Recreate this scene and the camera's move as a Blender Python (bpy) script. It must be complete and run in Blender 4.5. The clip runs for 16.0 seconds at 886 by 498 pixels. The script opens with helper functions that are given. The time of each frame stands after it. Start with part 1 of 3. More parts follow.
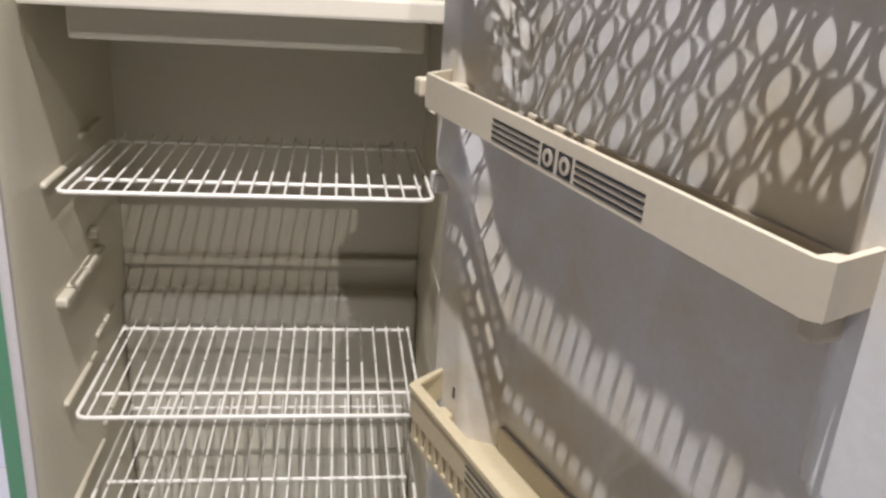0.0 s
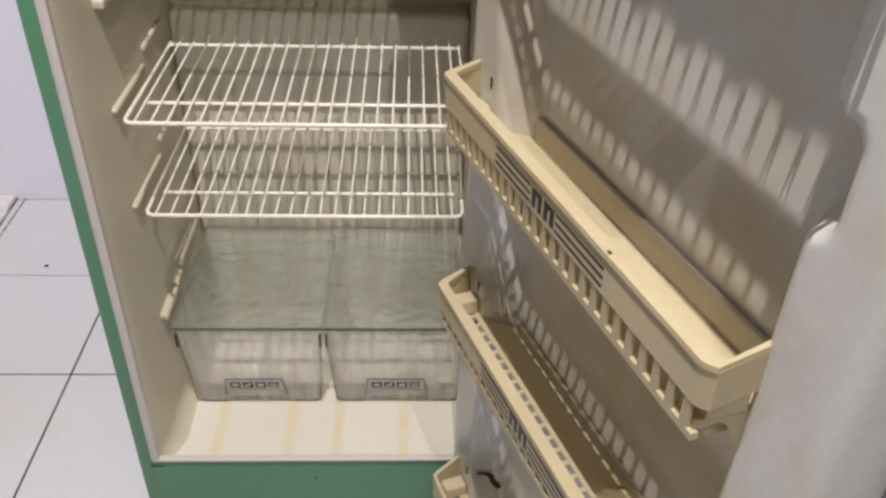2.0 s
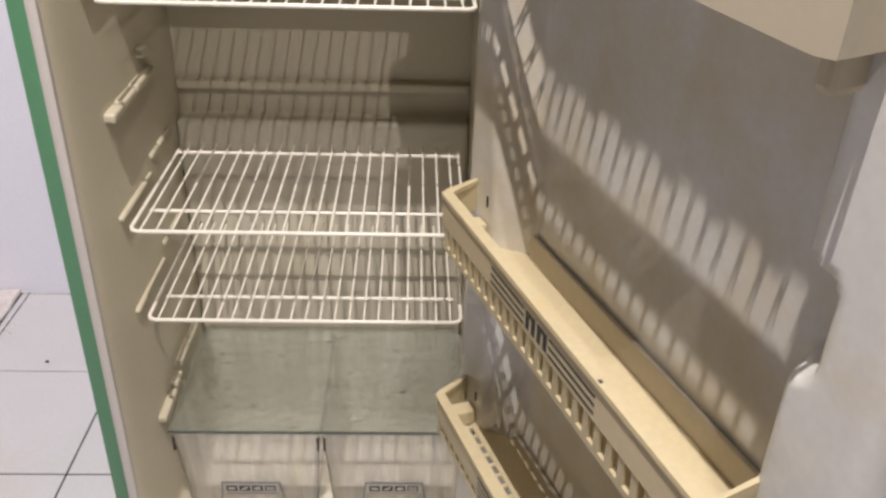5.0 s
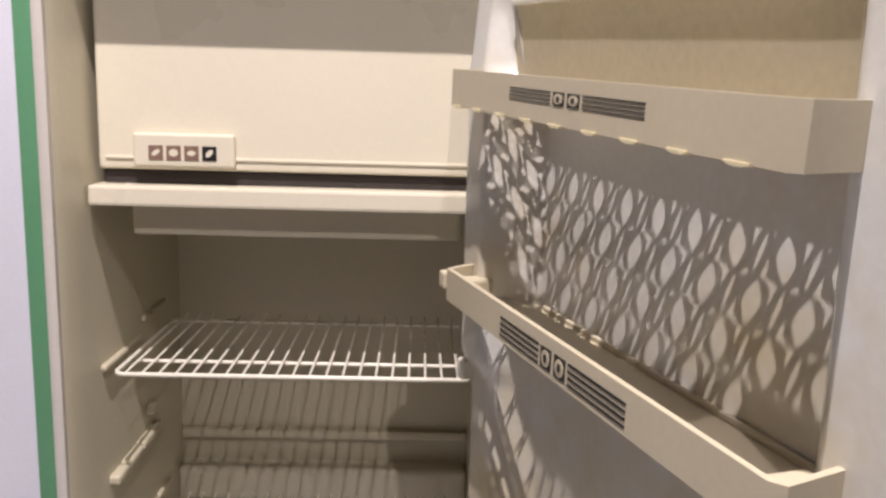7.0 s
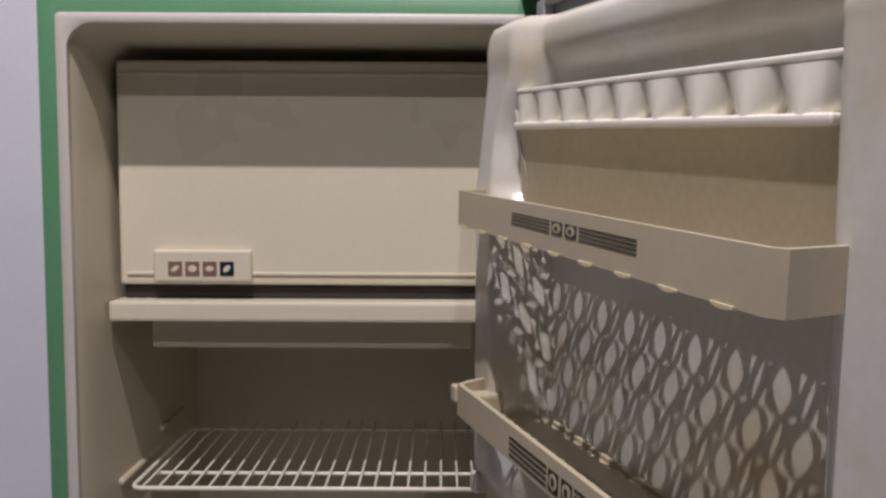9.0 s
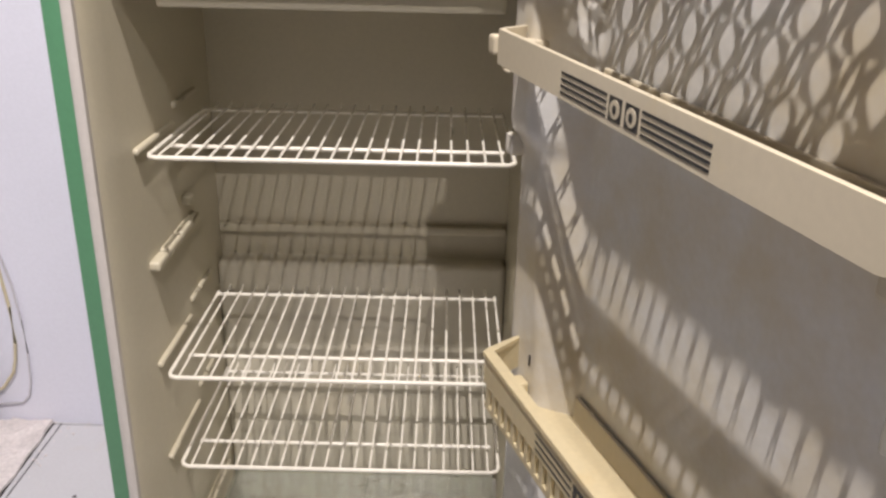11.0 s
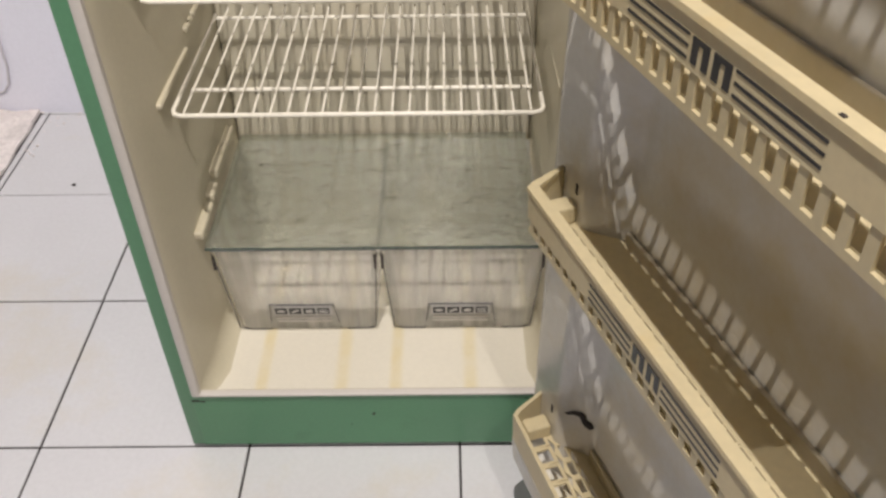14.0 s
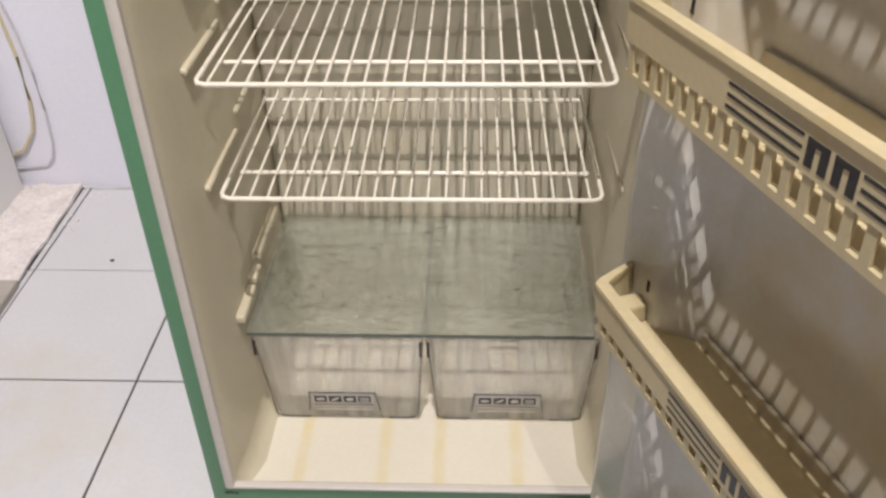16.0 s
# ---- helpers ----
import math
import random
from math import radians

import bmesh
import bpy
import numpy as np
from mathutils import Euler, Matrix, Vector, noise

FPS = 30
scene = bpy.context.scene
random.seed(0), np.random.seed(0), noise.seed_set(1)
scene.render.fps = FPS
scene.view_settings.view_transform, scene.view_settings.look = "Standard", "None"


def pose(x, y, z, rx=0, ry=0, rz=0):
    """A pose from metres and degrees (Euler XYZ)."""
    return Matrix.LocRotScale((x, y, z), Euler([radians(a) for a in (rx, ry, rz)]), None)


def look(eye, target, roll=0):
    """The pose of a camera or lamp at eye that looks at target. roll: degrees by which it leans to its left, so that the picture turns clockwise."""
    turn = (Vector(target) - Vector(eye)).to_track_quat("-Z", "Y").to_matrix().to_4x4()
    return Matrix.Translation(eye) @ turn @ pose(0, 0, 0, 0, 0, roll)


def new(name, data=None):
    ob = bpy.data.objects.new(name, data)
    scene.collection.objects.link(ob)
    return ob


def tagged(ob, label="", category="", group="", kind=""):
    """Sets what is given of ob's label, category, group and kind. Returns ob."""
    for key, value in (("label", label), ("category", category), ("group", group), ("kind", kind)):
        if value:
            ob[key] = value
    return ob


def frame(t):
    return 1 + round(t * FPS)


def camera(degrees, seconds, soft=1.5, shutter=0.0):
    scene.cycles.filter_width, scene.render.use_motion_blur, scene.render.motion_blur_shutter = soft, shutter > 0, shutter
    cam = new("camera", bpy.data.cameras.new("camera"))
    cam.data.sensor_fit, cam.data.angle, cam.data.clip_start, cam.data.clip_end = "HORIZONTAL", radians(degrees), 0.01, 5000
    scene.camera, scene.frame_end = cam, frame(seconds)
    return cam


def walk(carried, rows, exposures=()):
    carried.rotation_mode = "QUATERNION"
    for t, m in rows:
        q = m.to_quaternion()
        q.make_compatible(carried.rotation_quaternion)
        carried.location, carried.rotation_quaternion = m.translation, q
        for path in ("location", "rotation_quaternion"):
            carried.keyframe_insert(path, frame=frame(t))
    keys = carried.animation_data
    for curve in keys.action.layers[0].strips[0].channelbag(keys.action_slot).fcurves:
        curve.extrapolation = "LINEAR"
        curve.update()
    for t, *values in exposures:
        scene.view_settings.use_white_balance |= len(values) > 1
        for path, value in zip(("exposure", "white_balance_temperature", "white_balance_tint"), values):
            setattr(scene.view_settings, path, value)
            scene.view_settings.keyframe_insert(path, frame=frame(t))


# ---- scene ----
cam = camera(54.8, 16.0, 2.7)
PATH = [
    (0, (0.467, -0.963, 1.382), (0.618, 0.908, 0.692), 3.6),
    (0.5, (0.492, -0.959, 1.362), (0.539, 0.867, 0.546), 2.9),
    (1, (0.509, -0.974, 1.334), (0.515, 0.798, 0.408), 2.6),
    (1.5, (0.51, -0.971, 1.309), (0.513, 0.727, 0.253), 2.1),
    (2, (0.513, -0.97, 1.29), (0.506, 0.657, 0.127), 1.9),
    (2.5, (0.516, -0.973, 1.27), (0.508, 0.58, 0.01), 2.0),
    (3, (0.516, -0.972, 1.262), (0.507, 0.532, -0.057), 1.9),
    (5.5, (0.519, -0.967, 1.351), (0.492, 0.846, 0.507), 2.0),
    (6, (0.524, -0.971, 1.376), (0.482, 0.909, 0.696), 1.9),
    (6.5, (0.519, -0.979, 1.405), (0.475, 0.953, 0.889), 1.7),
    (7, (0.521, -0.99, 1.428), (0.475, 0.979, 1.076), 1.6),
    (7.5, (0.526, -1.003, 1.448), (0.463, 0.986, 1.254), 0.9),
    (8, (0.534, -1.01, 1.465), (0.451, 0.987, 1.372), 0.2),
    (8.2, (0.536, -1.012, 1.470), (0.447, 0.987, 1.410), 0.0),
    (10.5, (0.513, -0.961, 1.395), (0.394, 0.942, 0.794), 1.0),
    (11, (0.502, -0.949, 1.364), (0.404, 0.902, 0.613), 1.3),
    (11.5, (0.496, -0.95, 1.352), (0.402, 0.831, 0.448), 1.4),
    (12, (0.492, -0.947, 1.324), (0.392, 0.771, 0.304), 1.9),
    (12.5, (0.489, -0.941, 1.305), (0.382, 0.704, 0.173), 1.6),
    (13, (0.483, -0.924, 1.268), (0.382, 0.626, 0.008), 0.8),
    (13.5, (0.472, -0.886, 1.226), (0.401, 0.633, -0.073), 0.7),
    (14, (0.462, -0.83, 1.156), (0.372, 0.683, -0.149), -0.8),
    (14.5, (0.446, -0.787, 1.094), (0.313, 0.69, -0.247), -2.6),
    (15, (0.431, -0.779, 1.093), (0.277, 0.698, -0.246), -2.3),
    (15.5, (0.43, -0.78, 1.107), (0.276, 0.737, -0.187), -1.8),
    (16, (0.425, -0.786, 1.145), (0.27, 0.829, -0.024), -1.0),
]
walk(cam, [(t, look(eye, target, roll)) for t, eye, target, roll in PATH],
     [(0, -0.1, 6050, 10), (1.5, -0.15, 6350, 9), (3, -0.3, 6600, 8), (5.5, -0.12, 6700, 10), (6.5, -0.22, 6750, 12), (7, -0.33, 6650, 13), (7.5, -0.65, 6500, 14), (8, -1.06, 6450, 14),
      (8.2, -1.28, 6400, 13), (8.8, -1.28, 6450, 13), (10.5, -0.25, 6600, 11), (11.5, -0.1, 6600, 8), (13, -0.15, 6700, 7), (15, -0.16, 6800, 5), (15.5, -0.14, 6750, 6), (16, -0.05, 6700, 7)])


# ---- world and lights ----
world = bpy.data.worlds.new("world")
scene.world = world
world.use_nodes = True
bg = world.node_tree.nodes["Background"]
bg.inputs[0].default_value, bg.inputs[1].default_value = (0.9, 0.93, 1.0, 1), 0.006


def bulb_light(name, at, watts, size, colour):
    data = bpy.data.lights.new(name, "POINT")
    data.energy, data.shadow_soft_size, data.color = watts, size, colour
    ob = new(name, data)
    ob.location = at
    return ob


LAMP_A = (0.34, -0.86, 3.1)
LAMP_B = (0.81, -1.9, 3.1)
bulb_light("lamp_near", LAMP_A, 305, 0.012, (1.0, 0.925, 0.925))
bulb_light("lamp_far", LAMP_B, 98, 0.010, (1.0, 0.925, 0.925))


# ---- materials ----
def material(name, colour, rough=0.5, spread=0.08, scale=6.0, fine=90.0, bump=0.15, metal=0.0, stain=None, stain_scale=3.0, stain_at=0.6, glow=0.0, coat=0.0, laid=False):
    """A surface with soft large variation, fine grain and optional stains."""
    m = bpy.data.materials.new(name)
    m.use_nodes = True
    nt = m.node_tree
    n, l = nt.nodes, nt.links
    p = n["Principled BSDF"]
    tc = n.new("ShaderNodeTexCoord")
    big = n.new("ShaderNodeTexNoise")
    big.inputs["Scale"].default_value, big.inputs["Detail"].default_value = scale, 4
    small = n.new("ShaderNodeTexNoise")
    small.inputs["Scale"].default_value, small.inputs["Detail"].default_value = fine, 3
    where = n.new("ShaderNodeNewGeometry").outputs["Position"] if laid else tc.outputs["Object"]
    l.new(where, big.inputs["Vector"])
    l.new(where, small.inputs["Vector"])
    add = n.new("ShaderNodeMath")
    add.operation = "ADD"
    l.new(big.outputs["Fac"], add.inputs[0])
    l.new(small.outputs["Fac"], add.inputs[1])
    ramp = n.new("ShaderNodeMapRange")
    ramp.inputs[1].default_value, ramp.inputs[2].default_value = 0.6, 1.4
    ramp.inputs[3].default_value, ramp.inputs[4].default_value = 1 - spread, 1 + spread
    l.new(add.outputs[0], ramp.inputs[0])
    mul = n.new("ShaderNodeVectorMath")
    mul.operation = "SCALE"
    mul.inputs[0].default_value = colour
    l.new(ramp.outputs[0], mul.inputs["Scale"])
    out = mul.outputs[0]
    if stain:
        st = n.new("ShaderNodeTexNoise")
        st.inputs["Scale"].default_value, st.inputs["Detail"].default_value, st.inputs["Roughness"].default_value = stain_scale, 6, 0.65
        l.new(where, st.inputs["Vector"])
        sr = n.new("ShaderNodeMapRange")
        sr.inputs[1].default_value, sr.inputs[2].default_value = stain_at - 0.03, stain_at + 0.25
        l.new(st.outputs["Fac"], sr.inputs[0])
        mix = n.new("ShaderNodeMix")
        mix.data_type = "RGBA"
        l.new(sr.outputs[0], mix.inputs["Factor"])
        l.new(out, mix.inputs["A"])
        mix.inputs["B"].default_value = (*stain, 1)
        out = mix.outputs["Result"]
    l.new(out, p.inputs["Base Color"])
    rr = n.new("ShaderNodeMapRange")
    rr.inputs[1].default_value, rr.inputs[2].default_value = 0.3, 0.7
    rr.inputs[3].default_value, rr.inputs[4].default_value = max(rough - 0.08, 0.03), min(rough + 0.08, 1)
    l.new(big.outputs["Fac"], rr.inputs[0])
    l.new(rr.outputs[0], p.inputs["Roughness"])
    p.inputs["Metallic"].default_value = metal
    p.inputs["Coat Weight"].default_value = coat
    if bump:
        b = n.new("ShaderNodeBump")
        b.inputs["Strength"].default_value, b.inputs["Distance"].default_value = bump, 0.001
        l.new(small.outputs["Fac"], b.inputs["Height"])
        l.new(b.outputs[0], p.inputs["Normal"])
    if glow:
        tl = n.new("ShaderNodeBsdfTranslucent")
        l.new(out, tl.inputs[0])
        both = n.new("ShaderNodeMixShader")
        both.inputs[0].default_value = glow
        l.new(p.outputs[0], both.inputs[1])
        l.new(tl.outputs[0], both.inputs[2])
        l.new(both.outputs[0], n["Material Output"].inputs[0])
    return m


LINER = material("aged_white_plastic", (0.52, 0.475, 0.355), 0.38, 0.05, 5, 160, 0.06, stain=(0.60, 0.50, 0.32), stain_scale=2.2, stain_at=0.66)
DOORLINER = material("white_door_plastic", (0.655, 0.645, 0.61), 0.22, 0.06, 4, 160, 0.06, stain=(0.56, 0.455, 0.25), stain_scale=3.4, stain_at=0.465)
FLAPWHITE = material("ivory_plastic", (0.68, 0.625, 0.50), 0.33, 0.03, 4, 200, 0.04)
# liner plastic made paler: reflected light on the lower back put into its colour
BACKBRIGHT = material("brightened_aged_plastic", (0.565, 0.525, 0.415), 0.22, 0.05, 5, 160, 0.06, stain=(0.58, 0.50, 0.34), stain_scale=3.0, stain_at=0.62)
YELLOW = material("yellowed_plastic", (0.69, 0.60, 0.39), 0.33, 0.07, 9, 150, 0.06, stain=(0.70, 0.52, 0.22), stain_scale=6, stain_at=0.6, glow=0.34)
PANELYELLOW = material("thin_yellowed_plastic", (0.86, 0.80, 0.64), 0.33, 0.08, 7, 150, 0.05, stain=(0.70, 0.52, 0.24), stain_scale=5, stain_at=0.58, glow=0.55)
# paler than the shelf plastic: the scallops' lit look is put into the colour
GOLD = material("pale_lit_plastic", (0.90, 0.83, 0.60), 0.33, 0.06, 9, 150, 0.05, glow=0.4)
IVORY = material("cream_plastic", (0.61, 0.54, 0.40), 0.35, 0.05, 9, 150, 0.05, stain=(0.68, 0.55, 0.30), stain_scale=5, stain_at=0.62, glow=0.15)
CUPWHITE = material("thin_white_plastic", (0.86, 0.83, 0.74), 0.30, 0.03, 4, 200, 0.04)
WIRE = material("white_coated_wire", (0.80, 0.76, 0.66), 0.3, 0.06, 30, 200, 0.1, stain=(0.55, 0.45, 0.28), stain_scale=40, stain_at=0.66)
GREEN = material("green_enamel", (0.10, 0.26, 0.14), 0.35, 0.08, 5, 220, 0.08, stain=(0.07, 0.19, 0.10), stain_scale=9, stain_at=0.66)
GASKET = material("grey_rubber", (0.26, 0.26, 0.265), 0.55, 0.08, 10, 200, 0.1)
LIP = material("pale_grey_plastic", (0.57, 0.535, 0.495), 0.4, 0.05, 5, 160, 0.06)
FLANGE = material("grey_painted_metal", (0.15, 0.155, 0.165), 0.4, 0.06, 6, 200, 0.05)
BLACK = material("black_print", (0.015, 0.014, 0.016), 0.4, 0.2, 40, 300, 0.0)
BROWNPRINT = material("faded_brown_print", (0.20, 0.12, 0.09), 0.45, 0.2, 40, 300, 0.0)
SILVER = material("silver_label", (0.62, 0.60, 0.59), 0.35, 0.1, 30, 200, 0.05)
# near-black for dirt and dark bits, and for the shade under the flap
DARK = material("dark_grime_and_shade", (0.03, 0.022, 0.02), 0.7, 0.4, 60, 400, 0.3)
PAINT = material("white_wall_paint", (0.82, 0.82, 0.92), 0.6, 0.04, 2.5, 120, 0.15, stain=(0.58, 0.54, 0.56), stain_scale=5, stain_at=0.7)
# near black so that the unseen walls bounce little light
PLAIN = material("unseen_wall_grey", (0.08, 0.08, 0.085), 0.8, 0.05, 2, 90, 0.1)
TILE = material("white_floor_tile", (0.655, 0.65, 0.67), 0.16, 0.05, 4, 120, 0.03, stain=(0.64, 0.575, 0.46), stain_scale=2.2, stain_at=0.56, laid=True)
GROUT = material("dark_grout", (0.035, 0.03, 0.03), 0.9, 0.4, 60, 300, 0.4)
MORTAR = material("crumbled_mortar", (0.76, 0.70, 0.68), 0.9, 0.22, 14, 90, 0.9, stain=(0.36, 0.26, 0.22), stain_scale=14, stain_at=0.62)
CABLE = material("beige_cable", (0.64, 0.56, 0.38), 0.45, 0.1, 20, 100, 0.1)
GREYCABLE = material("painted_cable", (0.60, 0.58, 0.62), 0.6, 0.1, 20, 100, 0.1)
BOARD = material("white_laminate", (0.72, 0.72, 0.72), 0.4, 0.03, 3, 100, 0.05)
STONE = material("grey_threshold", (0.42, 0.38, 0.34), 0.7, 0.15, 12, 90, 0.3)
BROWN = material("brown_mat", (0.10, 0.065, 0.05), 0.9, 0.3, 20, 160, 0.5)


def streaks(name, colour, stain, places):
    """White plastic with long yellow stains that run from back to front at the given places."""
    m = material(name, colour, 0.35, 0.04, 5, 160, 0.05)
    n, l = m.node_tree.nodes, m.node_tree.links
    p = n["Principled BSDF"]
    before = p.inputs["Base Color"].links[0].from_socket
    tc = n.new("ShaderNodeTexCoord")
    no = n.new("ShaderNodeTexNoise")
    no.inputs["Scale"].default_value, no.inputs["Detail"].default_value = 22, 3
    l.new(tc.outputs["Object"], no.inputs["Vector"])
    xyz = n.new("ShaderNodeSeparateXYZ")
    l.new(tc.outputs["Object"], xyz.inputs[0])
    total = None
    for k, x in enumerate(places):
        sub = n.new("ShaderNodeMath")
        sub.operation, sub.inputs[1].default_value = "SUBTRACT", x
        l.new(xyz.outputs["X"], sub.inputs[0])
        far = n.new("ShaderNodeMath")
        far.operation = "ABSOLUTE"
        l.new(sub.outputs[0], far.inputs[0])
        near = n.new("ShaderNodeMapRange")
        near.interpolation_type = "SMOOTHSTEP"
        near.inputs[1].default_value, near.inputs[2].default_value = 0.003, 0.014 + 0.002 * (k % 2)
        near.inputs[3].default_value, near.inputs[4].default_value = 0.9 - 0.15 * (k % 2), 0.0
        l.new(far.outputs[0], near.inputs[0])
        if total is None:
            total = near.outputs[0]
        else:
            add = n.new("ShaderNodeMath")
            l.new(total, add.inputs[0])
            l.new(near.outputs[0], add.inputs[1])
            total = add.outputs[0]
    worn = n.new("ShaderNodeMath")
    worn.operation = "MULTIPLY"
    l.new(total, worn.inputs[0])
    l.new(no.outputs["Fac"], worn.inputs[1])
    mix = n.new("ShaderNodeMix")
    mix.data_type = "RGBA"
    l.new(worn.outputs[0], mix.inputs["Factor"])
    l.new(before, mix.inputs["A"])
    mix.inputs["B"].default_value = (*stain, 1)
    l.new(mix.outputs["Result"], p.inputs["Base Color"])
    return m


PAN = streaks("streaked_white_plastic", (0.71, 0.67, 0.57), (0.66, 0.54, 0.24), (0.125, 0.250, 0.335, 0.452))


def clear_plastic(name, tint, see, rough, bump, scale, stretch=(1, 1, 1), vary=0.1):
    m = bpy.data.materials.new(name)
    m.use_nodes = True
    n, l = m.node_tree.nodes, m.node_tree.links
    p = n["Principled BSDF"]
    p.inputs["Base Color"].default_value = (*tint, 1)
    p.inputs["Roughness"].default_value = rough
    tr = n.new("ShaderNodeBsdfTransparent")
    tr.inputs[0].default_value = (*[0.5 + 0.5 * c for c in tint], 1)
    mix = n.new("ShaderNodeMixShader")
    tc = n.new("ShaderNodeTexCoord")
    no = n.new("ShaderNodeTexNoise")
    no.inputs["Scale"].default_value, no.inputs["Detail"].default_value = scale, 4
    mp = n.new("ShaderNodeMapping")
    mp.inputs["Scale"].default_value = stretch
    l.new(tc.outputs["Object"], mp.inputs["Vector"])
    l.new(mp.outputs[0], no.inputs["Vector"])
    mr = n.new("ShaderNodeMapRange")
    mr.inputs[1].default_value, mr.inputs[2].default_value = 0.35, 0.65
    mr.inputs[3].default_value, mr.inputs[4].default_value = 1 - see - vary, 1 - see + vary
    l.new(no.outputs["Fac"], mr.inputs[0])
    l.new(mr.outputs[0], mix.inputs[0])
    b = n.new("ShaderNodeBump")
    b.inputs["Strength"].default_value, b.inputs["Distance"].default_value = bump, 0.004
    l.new(no.outputs["Fac"], b.inputs["Height"])
    l.new(b.outputs[0], p.inputs["Normal"])
    l.new(tr.outputs[0], mix.inputs[1])
    tl = n.new("ShaderNodeBsdfTranslucent")
    tl.inputs[0].default_value = (*tint, 1)
    both = n.new("ShaderNodeMixShader")
    both.inputs[0].default_value = 0.5
    l.new(p.outputs[0], both.inputs[1])
    l.new(tl.outputs[0], both.inputs[2])
    l.new(both.outputs[0], mix.inputs[2])
    l.new(mix.outputs[0], n["Material Output"].inputs[0])
    return m


# noise stretched upright paints the light streaks of reflections into the drawers
CLEAR = clear_plastic("clear_drawer_plastic", (0.93, 0.92, 0.90), 0.54, 0.10, 0.25, 1.0, (46, 22, 3), 0.16)


def dimpled_glass(name):
    """Rolled glass with small dimples that blur what lies under it."""
    m = bpy.data.materials.new(name)
    m.use_nodes = True
    n, l = m.node_tree.nodes, m.node_tree.links
    n.remove(n["Principled BSDF"])
    tc = n.new("ShaderNodeTexCoord")
    mp = n.new("ShaderNodeMapping")
    mp.inputs["Scale"].default_value = (0.55, 0.80, 1.0)
    l.new(tc.outputs["Object"], mp.inputs["Vector"])
    vo = n.new("ShaderNodeTexVoronoi")
    vo.feature = "SMOOTH_F1"
    vo.inputs["Scale"].default_value = 70
    vo.inputs["Smoothness"].default_value = 1.0
    no = n.new("ShaderNodeTexNoise")
    no.inputs["Scale"].default_value, no.inputs["Detail"].default_value = 75, 2
    no.inputs["Distortion"].default_value = 1.2
    for q in (vo, no):
        l.new(mp.outputs[0], q.inputs["Vector"])
    add = n.new("ShaderNodeMath")
    add.operation = "ADD"
    l.new(vo.outputs["Distance"], add.inputs[0])
    l.new(no.outputs["Fac"], add.inputs[1])
    b = n.new("ShaderNodeBump")
    b.inputs["Strength"].default_value, b.inputs["Distance"].default_value = 1.0, 0.0028
    l.new(add.outputs[0], b.inputs["Height"])
    rf = n.new("ShaderNodeBsdfRefraction")
    rf.inputs["Color"].default_value = (0.92, 0.95, 0.925, 1)
    rf.inputs["Roughness"].default_value, rf.inputs["IOR"].default_value = 0.17, 1.18
    df = n.new("ShaderNodeBsdfDiffuse")
    df.inputs[0].default_value = (0.66, 0.71, 0.66, 1)
    gl = n.new("ShaderNodeBsdfGlossy")
    gl.inputs["Roughness"].default_value = 0.06
    for q in (rf, df, gl):
        l.new(b.outputs[0], q.inputs["Normal"])
    m1, m2 = n.new("ShaderNodeMixShader"), n.new("ShaderNodeMixShader")
    m1.inputs[0].default_value, m2.inputs[0].default_value = 0.06, 0.28
    l.new(rf.outputs[0], m1.inputs[1])
    l.new(df.outputs[0], m1.inputs[2])
    l.new(m1.outputs[0], m2.inputs[1])
    l.new(gl.outputs[0], m2.inputs[2])
    l.new(m2.outputs[0], n["Material Output"].inputs[0])
    return m


GRIP = clear_plastic("frosted_grip_plastic", (0.80, 0.79, 0.76), 0.30, 0.20, 0.2, 60.0, (1, 1, 1), 0.05)
GLASS = dimpled_glass("dimpled_greenish_glass")
# dark colour that paints the shade seen along edges of clear plastic
PLASTICEDGE = material("painted_edge_shade", (0.16, 0.155, 0.15), 0.25, 0.2, 60, 300, 0.0)
GLASSEDGE = material("green_glass_edge", (0.06, 0.085, 0.07), 0.2, 0.1, 20, 200, 0.0)


# ---- mesh helpers ----
def part(name, bm, mat, parent=None, label="", at=None):
    me = bpy.data.meshes.new(name)
    bmesh.ops.recalc_face_normals(bm, faces=bm.faces)
    bm.to_mesh(me)
    bm.free()
    me.materials.append(mat)
    ob = new(name, me)
    if parent:
        ob.parent = parent
    if at is not None:
        ob.matrix_basis = at
    if label:
        ob["label"] = label
    return ob


def thing(name, label, category, at=None, group="", kind=""):
    ob = new(name)
    if at is not None:
        ob.matrix_basis = at
    return tagged(ob, label, category, group, kind)


def box(bm, x0, x1, y0, y1, z0, z1, bevel=0.0, seg=2):
    g = bmesh.new()
    bmesh.ops.create_cube(g, size=1)
    for v in g.verts:
        v.co = ((x0 + x1) / 2 + v.co.x * (x1 - x0), (y0 + y1) / 2 + v.co.y * (y1 - y0), (z0 + z1) / 2 + v.co.z * (z1 - z0))
    if bevel:
        bmesh.ops.bevel(g, geom=g.edges[:], offset=bevel, segments=seg, affect="EDGES", profile=0.6)
    me = bpy.data.meshes.new("tmp")
    g.to_mesh(me)
    g.free()
    bm.from_mesh(me)
    bpy.data.meshes.remove(me)
    return bm


def cube(x0, x1, y0, y1, z0, z1, bevel=0.0, seg=2):
    return box(bmesh.new(), x0, x1, y0, y1, z0, z1, bevel, seg)


